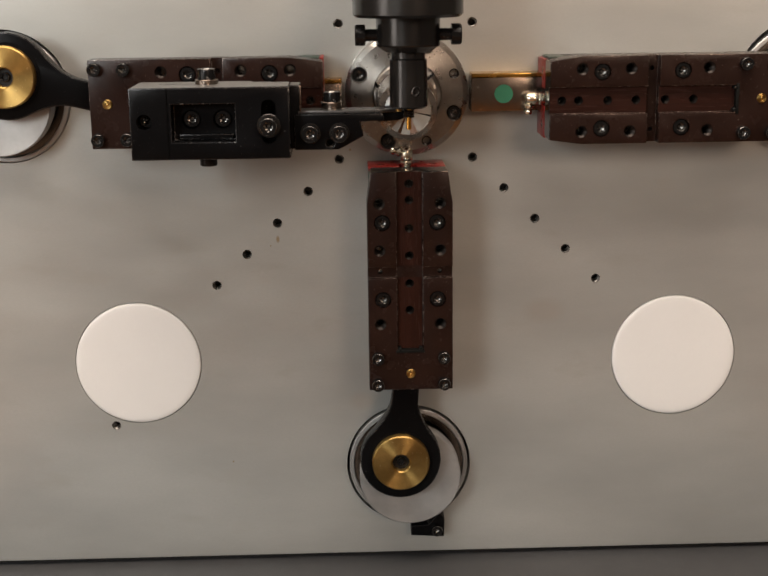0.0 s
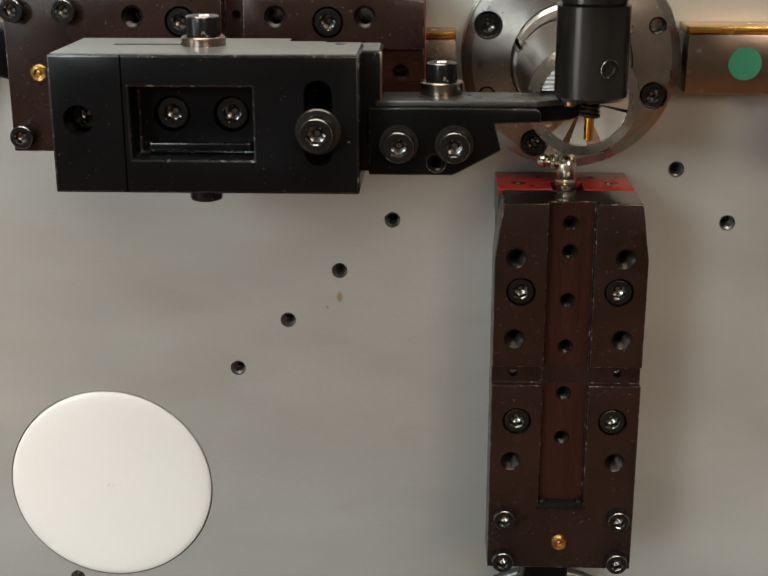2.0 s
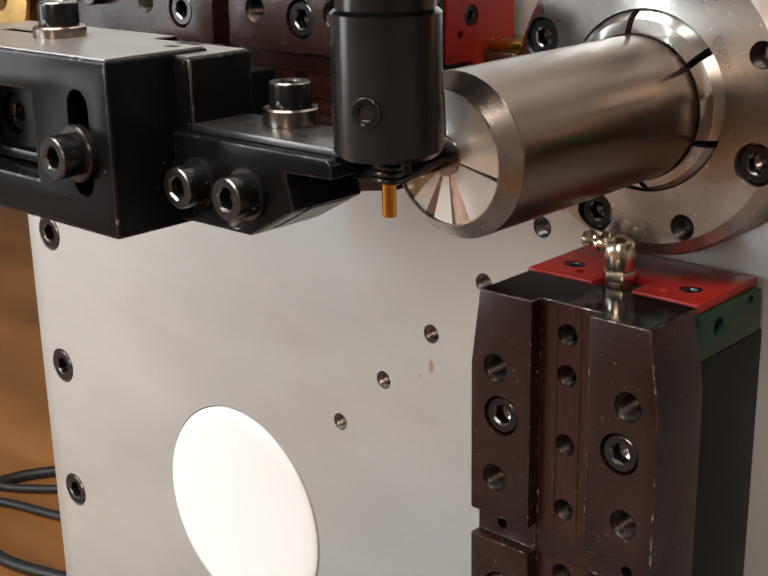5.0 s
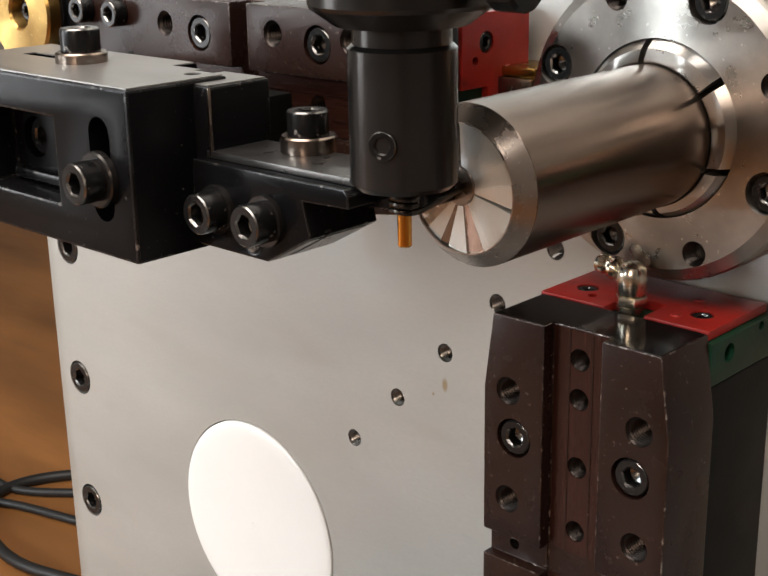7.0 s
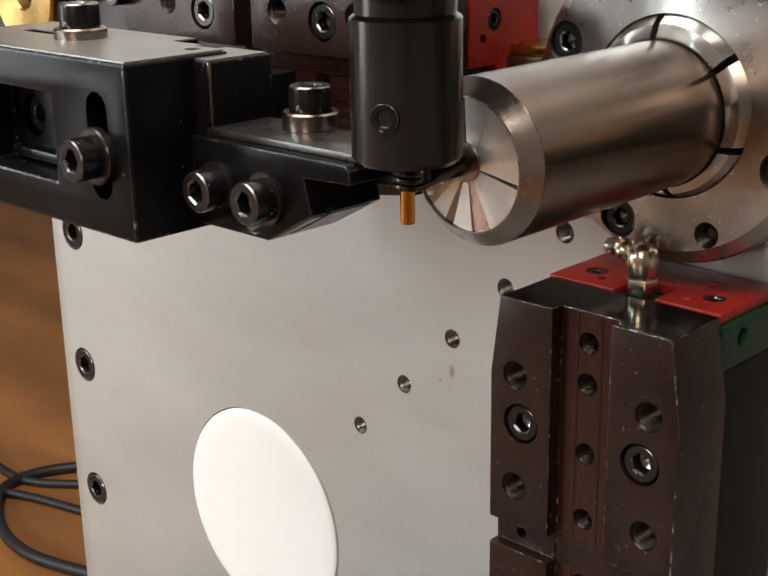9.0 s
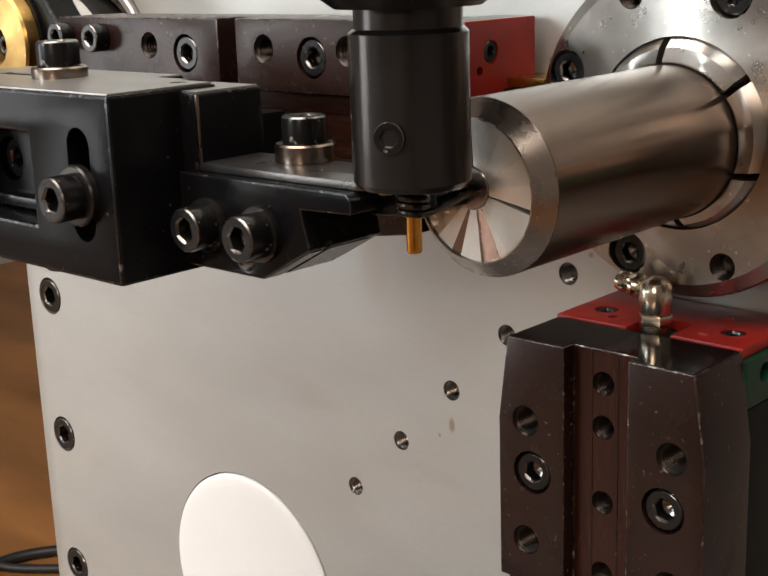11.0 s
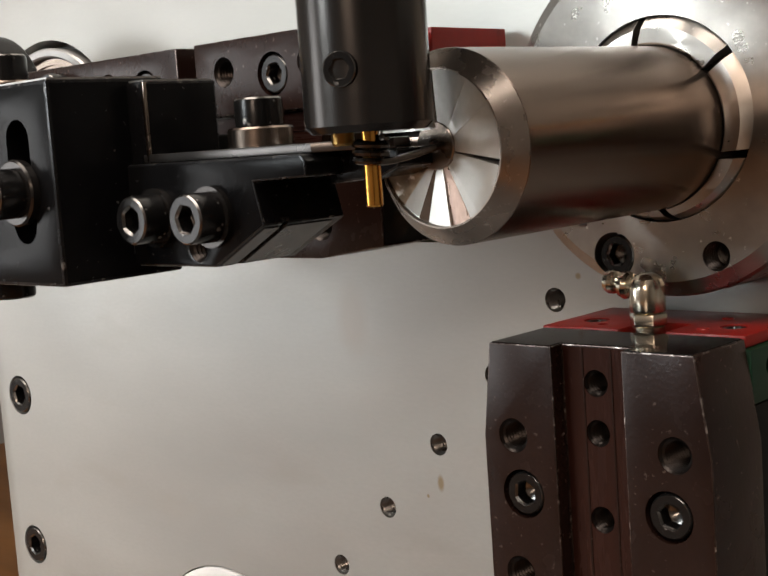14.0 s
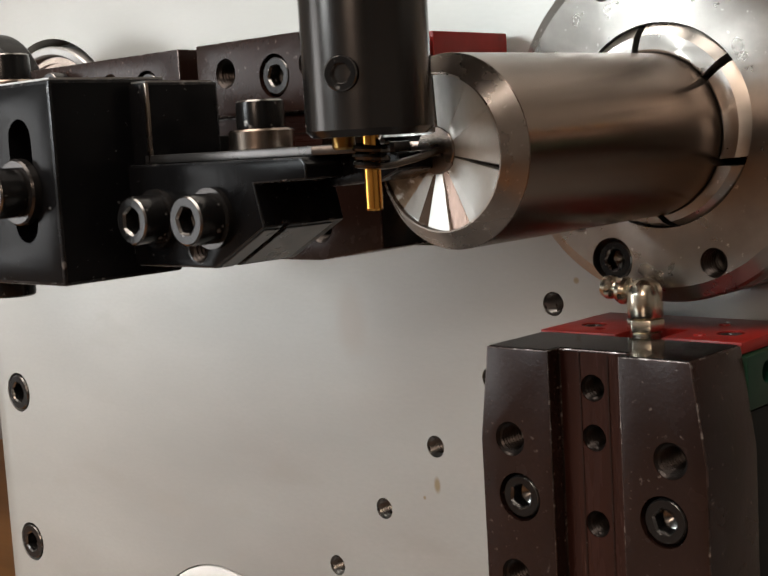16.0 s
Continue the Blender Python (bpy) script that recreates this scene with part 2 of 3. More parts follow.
def soften(bm, width, angle=30):
    if width:
        edges = [e for e in bm.edges if len(e.link_faces) == 2 and e.calc_face_angle(0) > radians(angle)]
        bmesh.ops.bevel(bm, geom=edges, offset=width, segments=2, affect="EDGES", profile=0.6, clamp_overlap=True, material=1)
    return bm


def prism(outline, h0, h1, bevel=0.0):
    """A solid over a flat outline."""
    bm = bmesh.new()
    face = bm.faces.new([bm.verts.new((x, y, h0)) for x, y in outline])
    up = bmesh.ops.extrude_face_region(bm, geom=[face])
    bmesh.ops.translate(bm, vec=(0, 0, h1 - h0), verts=[v for v in up["geom"] if isinstance(v, bmesh.types.BMVert)])
    bmesh.ops.recalc_face_normals(bm, faces=bm.faces)
    return soften(bm, bevel)


def box(a0, a1, b0, b1, h0, h1, bevel=0.0):
    return prism([(a0, b0), (a1, b0), (a1, b1), (a0, b1)], h0, h1, bevel)


def lathe(profile, seg=32, close=True, wobble=0.0):
    """A turned body about the h axis from (radius, height) pairs."""
    bm = bmesh.new()
    rings = []
    for r, h in profile:
        if r < 1e-6:
            rings.append([bm.verts.new((0, 0, h))])
        else:
            rings.append([bm.verts.new((r * (1 + (wobble if k % 2 else 0)) * math.cos(2 * math.pi * k / seg), r * (1 + (wobble if k % 2 else 0)) * math.sin(2 * math.pi * k / seg), h)) for k in range(seg)])
    for lo, hi in zip(rings, rings[1:]):
        for k in range(seg):
            j = (k + 1) % seg
            if len(lo) == 1 and len(hi) == 1:
                continue
            if len(lo) == 1:
                bm.faces.new((lo[0], hi[j], hi[k]))
            elif len(hi) == 1:
                bm.faces.new((lo[k], lo[j], hi[0]))
            else:
                bm.faces.new((lo[k], lo[j], hi[j], hi[k]))
    layer = bm.faces.layers.int.new("turned")
    for f in bm.faces:
        f[layer] = 1
    return bm


def drum(a, b, h0, h1, r, seg=32):
    """A plain solid cylinder, for drilling with."""
    bm = lathe([(0, h0), (r, h0), (r, h1), (0, h1)], seg)
    bmesh.ops.translate(bm, vec=(a, b, 0), verts=bm.verts)
    return bm


def moved(bm, m):
    bmesh.ops.transform(bm, matrix=m, verts=bm.verts)
    return bm


def joined(*bms):
    out = bmesh.new()
    for bm in bms:
        me = bpy.data.meshes.new("t")
        bm.to_mesh(me)
        bm.free()
        out.from_mesh(me)
        bpy.data.meshes.remove(me)
    return out


def cut(bm, *cutters):
    """bm with the cutters taken away, one after another."""
    for cutter in cutters:
        meshes = []
        for b in (bm, cutter):
            bmesh.ops.recalc_face_normals(b, faces=b.faces)
            me = bpy.data.meshes.new("t")
            b.to_mesh(me)
            b.free()
            meshes.append(me)
        a, c = new("t", meshes[0]), new("t", meshes[1])
        mod = a.modifiers.new("cut", "BOOLEAN")
        mod.operation, mod.object, mod.solver = "DIFFERENCE", c, "EXACT"
        got = bpy.data.meshes.new_from_object(a.evaluated_get(bpy.context.evaluated_depsgraph_get()))
        bm = bmesh.new()
        bm.from_mesh(got)
        for ob in (a, c):
            bpy.data.objects.remove(ob)
        for me in (*meshes, got):
            bpy.data.meshes.remove(me)
    return bm


def screw_head(r, height, hexr, knurl=0.0, seg=72):
    """A socket cap head that stands on h = 0: rounded rim, deep six-sided socket with a drilled bottom."""
    bm = lathe([(0, 0), (r * 0.97, 0), (r, 0.06 * height), (r, height * 0.84), (r * 0.975, height * 0.94), (r * 0.91, height)], seg, wobble=-knurl)
    top = sorted((v for v in bm.verts if abs(v.co.z - height) < 1e-6), key=lambda v: math.atan2(v.co.y, v.co.x) % (2 * math.pi))
    rings = []
    for h, shrink, hexed in ((height - 0.02, 1.16, 0.6), (height - 0.5, 1.0, 1.0), (height * 0.38, 1.0, 1.0), (height * 0.36, 0.82, 0.0), (height * 0.22, 0.3, 0.0)):
        ring = []
        for v in top:
            w = math.atan2(v.co.y, v.co.x)
            near = (w % (math.pi / 3)) - math.pi / 6
            flat = math.cos(math.pi / 6) / math.cos(near)
            rad = hexr * (flat * hexed + 0.93 * (1 - hexed)) * shrink
            ring.append(bm.verts.new((rad * math.cos(w), rad * math.sin(w), h)))
        rings.append(ring)
    loops = [top] + rings
    n = len(top)
    for j, (lo, hi) in enumerate(zip(loops, loops[1:])):
        for k in range(n):
            f = bm.faces.new((lo[k], lo[(k + 1) % n], hi[(k + 1) % n], hi[k]))
            f.material_index = 1 if j in (1, 3, 4) else 0
    bm.faces.new(rings[-1]).material_index = 1
    # The outer rim takes the brighter steel too, as a painted highlight.
    for f in bm.faces:
        if height * 0.95 < f.calc_center_median().z < height * 0.99 and f.calc_center_median().xy.length > r * 0.85:
            f.material_index = 1
    return bm


def thread(r, depth, pitch=0.95, seg=24):
    """The cut thread of a tapped hole below h = 0, with a bottom in its own colour."""
    prof, h = [(r * 1.13, 0.0), (r, -0.45)], -0.45
    while h > -depth:
        prof += [(r, h - pitch * 0.1), (r * 0.83, h - pitch * 0.5), (r * 0.83, h - pitch * 0.6)]
        h -= pitch
    prof += [(r * 0.83, -depth - 1), (0, -depth - 1)]
    bm = lathe(prof, seg)
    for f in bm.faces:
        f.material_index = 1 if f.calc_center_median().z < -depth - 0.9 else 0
    return bm


SCREW = {}


def screw(parent, a, b, h, size=1.0, m=None, knurl=0.0, material=None, name="screw"):
    """A socket cap screw, M5 at size 1, its head standing on h."""
    key = (size, knurl, (material or M_SCREW).m.name)
    if key not in SCREW:
        SCREW[key] = mesh_of("screw", screw_head(4.25 * size, 5 * size, 2.35 * size, knurl), material or M_SCREW)
    return part(name, SCREW[key], None, parent, at=at(a, b, h, 0, 0, random.uniform(0, 60)) if m is None else m)


THREADS = {}


def tapped(parent, a, b, h, r=2.5, depth=8, material=None):
    key = (r, depth, (material or M_THREAD).m.name)
    if key not in THREADS:
        THREADS[key] = mesh_of("tapped_hole", thread(r, depth), material or M_THREAD)
    return part("tapped_hole", THREADS[key], None, parent, at=at(a, b, h))


# ---- room ----
def setting(name, bm, material, label):
    return tagged(new(name, mesh_of(name, bm, material)), label, kind="structure")


def room_box(x0, x1, y0, y1, z0, z1):
    """A box in room millimetres."""
    return box(x0, x1, y0, y1, z0, z1)


setting("floor", room_box(-3000, 3000, -3000, 2600, -850, -750), M_WOOD, "warm brown wooden floor with a streaky grain")
setting("ceiling", room_box(-3000, 3000, -3000, 2600, 1850, 1950), M_CEIL, "plain white workshop ceiling")
setting("wall_north", room_box(-3000, 3000, 2600, 2700, -850, 1950), M_WALL, "plain painted workshop wall")
setting("wall_south", cut(room_box(-3000, 3000, -3100, -3000, -850, 1950), room_box(-2250, -950, -3200, -2900, 250, 1450)), M_WALL, "plain painted wall with an opening behind an area lamp")
setting("wall_east", room_box(3000, 3100, -3100, 2700, -850, 1950), M_WALL, "plain painted workshop wall")
# The west opening is made up to go with the side fill.
setting("wall_west", cut(room_box(-3100, -3000, -3100, 2700, -850, 1950), room_box(-3200, -2900, -2900, -1700, -480, 520)), M_WALL, "plain painted wall with an opening behind an area lamp")

# ---- front panel ----
HOLES = [(s * (42.5 + 20.3 * k), -(42.5 + 20.3 * k)) for k in range(5) for s in (-1, 1)] + [(-41.5, 42), (42, 42), (-194.7, -218.6)]
BORES = [(0, -250), (-251, 0), (251, 0)]
PLUGS = [(-177.5, -175.5), (177, -177.5)]
EDGE = [(-290.3, -28.4 - 58.4 * k) for k in range(5)]
panel = thing("front_panel", "light grey satin metal machine panel with tapped holes", "panel", kind="structure")
plate = box(-306, 306, -315, 315, -25, 0, 1.2)
plate = cut(plate, joined(*[drum(a, b, -30.5, 3, 41.6, 72) for a, b in BORES]), joined(*[drum(a, b, -12.3, 3, 41.4, 72) for a, b in PLUGS]),
            joined(*[drum(a, b, -8.1, 3, 7.5, 28) for a, b in EDGE]), joined(*[drum(a, b, -22.2, 3, 3.05, 20) for a, b in HOLES]))
assert len(plate.verts) > 400
part("plate", plate, M_PLATE, panel)
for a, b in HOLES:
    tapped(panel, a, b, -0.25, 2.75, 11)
for a, b in EDGE:
    screw(panel, a, b, -7.6, 1.6)

plug_mesh = mesh_of("plug", lathe([(0, -9), (40.9, -9), (40.9, 0.1), (40.7, 0.5), (40.2, 0.85), (39.0, 1.15), (36.5, 1.4), (32, 1.5), (1.3, 1.5), (1.1, 1.32), (0, 1.3)], 96), M_WHITE)
for a, b in PLUGS:
    ob = new("hole_plug", plug_mesh)
    ob.matrix_world = Matrix.Translation((a / 1000, 0, b / 1000)) @ UP
    tagged(ob, "round white plastic plug set in the grey panel", "plug", "plugs in the panel")
    part("centre_mark", lathe([(0, 1.31), (1.05, 1.33), (0.7, 1.4), (0, 1.42)], 18), M_WHITE, ob)

cabinet = thing("machine_cabinet", "grey painted machine base below the panel", "machine")
# The ledge's unseen front depth is added to darken the panel's lower reflections.
part("ledge", box(-330, 330, -400, -318.5, -40, 330, 2), M_GREY, cabinet)
part("body", box(-285, 285, -750, 280, -420, -41, 3), M_GREY, cabinet)
part("lower_body", box(-330, 330, -750, -402, -40, 300, 3), M_GREY, cabinet)
# Near-black strip painted in for the shadow line between panel and ledge.
part("gap_shade", box(-300, 300, -318.5, -315.5, -24, -6), M_DARK, cabinet)


# ---- slide units ----
def rounded_arm(hub, tail, r, half):
    """The outline of a connecting rod: an eye of radius r about hub with an arm to tail."""
    hx, hy = hub
    d = Vector((tail[0] - hx, tail[1] - hy))
    w = math.atan2(d.y, d.x)
    pts = []
    spread = radians(52)
    for k in range(41):
        t = w + spread + (2 * math.pi - 2 * spread) * k / 40
        pts.append((hx + r * math.cos(t), hy + r * math.sin(t)))
    u = d.normalized()
    n = Vector((-u.y, u.x))
    for s, order in ((-1, (0.0, 1.0)), (1, (1.0, 0.0))):
        start = Vector(pts[-1] if s == -1 else pts[0])
        end = Vector(tail) + n * half * s
        knee = Vector((hx, hy)) + u * (r + 9) + n * (half + 0.8) * s
        curve = []
        for k in range(1, 9):
            q = k / 8
            c = (1 - q) ** 2 * start + 2 * q * (1 - q) * (knee - u * 5 - n * s * 0.5) + q ** 2 * (knee + u * 6 - n * s * 0.6)
            curve.append((c.x, c.y))
        curve.append((end.x, end.y))
        pts += curve if s == -1 else curve[::-1]
    return pts


def oil_elbow(ob, b):
    """The lubrication elbow on a slide's nose: hexagon nut, domed body and ribbed branch."""
    fit = lathe([(0, -6), (3.3, -6), (3.3, 1.2), (2.9, 1.5), (2.9, 4.0), (3.6, 4.4), (3.75, 4.9), (3.75, 9.0), (3.6, 10.1), (3.1, 11.2), (2.2, 12.0), (1.1, 12.45), (0, 12.5)], 32)
    elbow = part("oil_fitting", fit, M_NICKEL, ob, "bright nickel elbow oil fitting", at=at(-0.8, b, 26.5, -90))
    part("nut", prism([(4.0 * math.cos(radians(60 * k + 15)), 4.0 * math.sin(radians(60 * k + 15))) for k in range(6)], 1.5, 4.0, 0.3), M_NICKEL, elbow)
    part("branch", lathe([(0, -1), (1.9, -1), (1.9, 3.2), (2.7, 3.7), (3.0, 4.6), (2.7, 5.6), (1.8, 6.1), (1.8, 6.7), (2.4, 7.2), (2.6, 8.2), (2.2, 9.4), (1.2, 10.1), (0, 10.3)], 24), M_NICKEL, elbow, at=at(-0.2, 0, 8.9, 0, -80, 0))


def slide_unit(turn, nose, hub, label, group="tool slides", shaft=-250.0, rise=0.0, groove=47.8, oiled=True):
    """A tool slide that points at the spindle. Its nose lies at b = -nose, the drive shaft at b = shaft."""
    ob = thing("tool_slide", label, "machine slide", b=rise, turn=turn, group=group)
    y = lambda v: v - nose
    # base with green end and red end plate
    part("base", box(-24, 24, y(-139), y(-13.2), 0, 31.2, 0.8), M_BASE, ob, "black steel slide base")
    green = box(-24.6, 24.2, y(-13), y(-2.2), 2.5, 31.2, 0.5)
    green = cut(green, joined(moved(drum(0, 0, -4, 4, 2.3, 20), at2(24, y(-6.4), 23, ry=90)), moved(drum(0, 0, -4, 4, 1.2, 16), at2(24, y(-3.8), 8, ry=90))))
    part("side_cover", green, M_GREEN, ob, "dark green painted end block")
    red = [(-24.6, 3), (22.8, 3), (22.8, 30.6), (5.4, 30.6), (5.4, 20), (-5.6, 20), (-5.6, 30.6), (-24.6, 30.6)]
    redbm = moved(cut(prism(red, 0, 2.4, 0.35), joined(*[drum(a, h, -1, 4, r, 20) for a, h, r in ((-17, 21, 2.9), (15.5, 21, 2.9), (-12.6, 25.4, 1.2), (11.2, 25.4, 1.2))])), at2(0, y(0.4), 0, rx=90))
    part("end_plate", redbm, M_RED, ob, "red painted end plate")
    for a, h in ((-17, 21), (15.5, 21)):
        screw(ob, 0, 0, 0, 0.6, m=at(a, y(-2.8), h, -90))
    for a, h in ((-9.2, 12), (9.5, 12), (11, 25.5)):
        part("plug_screw", lathe([(0, 0), (1.3, 0), (1.1, 0.35), (0.4, 0.35), (0, 0.1)], 16), M_RED, ob, at=at(a, y(0.4), h, -90))
    # carriage
    out = [(-23.6, y(0)), (23.0, y(0)), (25.8, y(-19.5)), (25.8, y(-137)), (-26.2, y(-137)), (-26.2, y(-19.5))]
    car = prism(out, 31.5, 51)
    car = cut(car, box(-8.4, 7.6, y(-112), y(5), 47.2, 60), box(-40, 40, y(-65.4), y(-58.4), groove, 60))
    soften(car, 0.3)
    centre = [-7.5, -17.5, -35, -52, -69.5, -86.5]
    side = [(-18.8, -19), (18.2, -19), (-18.8, -48), (18.2, -48), (-18.8, -94.5), (18.2, -94.5)]
    caps = [(-17.0, -31), (16.4, -31), (-17.0, -79), (16.6, -79)]
    small = [(-18.6, -61.8), (17.8, -61.8)]
    tools = [drum(-0.6, y(v), 33, 55, 2.75, 20) for v in centre] + [drum(a, y(v), 33, 55, 3.6, 24) for a, v in side]
    tools += [drum(a, y(v), 44, 55, 5.1, 28) for a, v in caps] + [drum(a, y(v), 40, 55, 1.5, 14) for a, v in small]
    tools += [drum(-0.4, y(-126.5), 46, 55, 3.0, 24)]
    car = cut(car, joined(*tools))
    nose_out = [(-23.1, 32), (22.5, 32), (22.5, 50.6), (8.0, 50.6), (8.0, 46.9), (-8.8, 46.9), (-8.8, 50.6), (-23.1, 50.6)]
    part("nose_face", moved(prism(nose_out, 0, 0.15), at2(0, y(0.16), 0, rx=90)), M_NOSE, ob, "glossy black ground nose face")
    body = part("carriage", car, M_BROWN, ob, "dark brown burnished steel carriage")
    for v0, v1 in ((-58.2, -0.4), (-111, -65.6)):
        strip = cut(box(-7.9, 7.1, y(v0), y(v1), 47.22, 47.45), joined(*[drum(-0.6, y(v), 33, 55, 2.75, 20) for v in centre]))
        part("channel_floor", strip, M_BROWN_L, body, "reddish worn channel floor")
    for x0 in (-3.6, 2.9):
        for v0, v1 in ((-58.2, -0.4), (-111, -65.6)):
            part("scribed_edge", box(x0, x0 + 0.35, y(v0), y(v1), 47.46, 47.6), M_BROWN, body)
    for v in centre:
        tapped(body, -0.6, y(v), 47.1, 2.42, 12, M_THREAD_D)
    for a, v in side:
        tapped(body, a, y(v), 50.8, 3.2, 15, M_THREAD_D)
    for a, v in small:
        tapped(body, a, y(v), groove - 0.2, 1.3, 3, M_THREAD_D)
    for a, v in caps:
        screw(ob, a, y(v), 45.3, 1.06)
    for a, v in ((-20.6, -116), (20.2, -116), (-20.8, -133), (20.4, -133)):
        screw(ob, a, y(v), 51, 0.92, knurl=0.009)
    part("stop_key", box(-9.5, 8.5, y(-113), y(-111.2), 47.3, 51.4, 0.3), M_BASE, ob)
    for a in (-7, 6):
        part("dowel", lathe([(0, 46), (1.1, 46), (1.1, 51.6), (0.7, 51.9), (0, 51.9)], 14), M_BASE, ob, at=at(a, y(-110.5), 0))
    nip = part("grease_nipple", lathe([(2.9, 46.2), (2.9, 51.6), (2.4, 52.3), (1.5, 52.3), (1.4, 51.2), (0.9, 51.2), (0.8, 51.8), (0.3, 52), (0, 51.4)], 24), M_BRASS, ob, "small brass grease nipple", at=at(-0.4, y(-126.5), 0))
    # lubrication elbow on the nose
    if oiled:
        oil_elbow(ob, y(-0.6))
    # drive: shaft ring, crank disc, connecting rod, hub
    ring = lathe([(36.6, -12), (36.6, 0.8), (37.2, 1.4), (39.2, 1.4), (39.8, 0.8), (39.8, -12)], 96)
    part("bearing_ring", ring, M_GROUND, ob, "bright steel bearing ring", at=at(0, shaft, 0))
    part("bearing_seal", lathe([(32, -6), (32, -2.2), (34.2, -2.2), (34.2, -1.2), (36.2, -1.2), (36.2, -6)], 96), M_BAR, ob, at=at(0, shaft, 0))
    part("shaft", lathe([(0, -24), (41.3, -24), (41.3, -9), (30, -9), (30, 11), (0, 11)], 72), M_DARK, ob, at=at(0, shaft, 0))
    part("crank_disc", soften(lathe([(0, 11), (32.6, 11), (33.2, 11.6), (33.2, 23.4), (32.6, 24), (0, 24)], 96), 0), M_GROUND, ob, "ground steel crank disc", at=at(0, shaft, 0))
    rod = prism(rounded_arm(hub, (-2.2, y(-133)), 26.0, 8.3), 25.5, 36, 0)
    soften(rod, 0.8, 60)
    rod_ob = part("connecting_rod", rod, M_BLACK, ob, "black steel connecting rod")
    part("hub", lathe([(5.6, 36), (5.6, 41.2), (6.4, 42), (17.6, 42), (18.4, 41.2), (18.4, 36)], 72), M_BRASS, rod_ob, "turned brass hub", at=at(hub[0], hub[1], 0))
    part("hub_rim", lathe([(18.6, 36), (18.6, 37.2), (20.4, 37.2), (20.4, 36)], 72), M_BLACK, rod_ob, at=at(hub[0], hub[1], 0))
    part("hub_bore", lathe([(0, 36.2), (5.5, 36.2), (5.5, 37), (0, 37)], 32), M_DARK, rod_ob, at=at(hub[0], hub[1], 0))
    screw(rod_ob, hub[0], hub[1], 35.5, 0.7)
    return ob


def at2(a, b, h, rx=0, ry=0, rz=0):
    """The same as at(), in millimetres, to turn a mesh before it is scaled."""
    return pose(a, b, h, rx, ry, rz)


slide_unit(0, 43.6, (-6.7, -233.5), "dark brown tool slide below the spindle with a red end plate")
slide_unit(-90, 51.0, (-16.3, -239.5), "dark brown tool slide that carries a black tool holder", rise=-1.0, groove=43.0, oiled=False)
slide_unit(90, 83.6, (9.0, -268.0), "dark brown tool slide beside a steel guide bar", rise=-2.4, groove=43.0)

# guide bars between the flange and the side slides
def guide_bar(a0, a1, b, label, top=20):
    ob = thing("guide_bar", label, "machine part", group="guide bars")
    part("bar", box(a0, a1, b - 10.8, b + 9.6, 0.4, top, 0.5), M_BAR, ob)
    part("brass_liner", box(a0 + 0.5, a1, b + 9.8, b + 12.2, 0.4, top - 1.5, 0.3), M_GOLD, ob, "brass liner strip")
    return ob


bar = guide_bar(39.8, 90, -0.6, "oil-stained steel guide bar with a green round sticker")
part("sticker", lathe([(0, 0), (5.7, 0), (5.7, 0.12), (0, 0.12)], 48), M_DOT, bar, "green round sticker", at=at(59.7, -0.8, 20.05))
guide_bar(-58, -39.8, -3.0, "short steel guide bar beside the flange", 16)

clamp = thing("cable_clamp", "small black steel clamp below the crank disc", "clamp")
part("body", prism([(0.8, -297.6), (23.2, -299.0), (23.6, -285.5), (21.0, -282.2), (18.6, -282.4), (15.5, -286.5), (12.5, -289.8), (0.8, -290.6)], 0.2, 12, 0.7), M_BLACK, clamp)
screw(clamp, 18.2, -293.2, 12, 0.9)

# ---- spindle ----
spindle = thing("spindle", "bright steel spindle flange with a long turned quill", "machine spindle")
ring_angles = [22.5 + 45 * k for k in range(8)]
flange = lathe([(0, 0.2), (37.9, 0.2), (37.9, 9.6), (37.2, 9.9), (37.2, 10.9), (37.9, 11.2), (37.9, 17.6), (37.4, 18.8), (34.5, 20.6), (0, 20.6)], 128)
caps = [(31.4 * math.cos(radians(w)), 31.4 * math.sin(radians(w)), k) for k, w in enumerate(ring_angles)]
flange = cut(flange, drum(0, -0.8, 4, 30, 21.2, 96), joined(*[drum(a, b, 14.5, 30, 5.0 if k in (1, 3, 5, 7) else 3.1, 28) for a, b, k in caps]))
fl = part("flange", flange, M_STEEL, spindle, "bright steel flange")
for a, b, k in caps:
    if k in (1, 3, 5, 7):
        screw(spindle, a, b, 14.6, 1.0)
    else:
        tapped(fl, a, b, 20.4, 2.75, 5, M_THREAD_D)
QA, QB, RQ, HQ, RF = -2.0, -2.4, 16.9, 88.2, 13.6
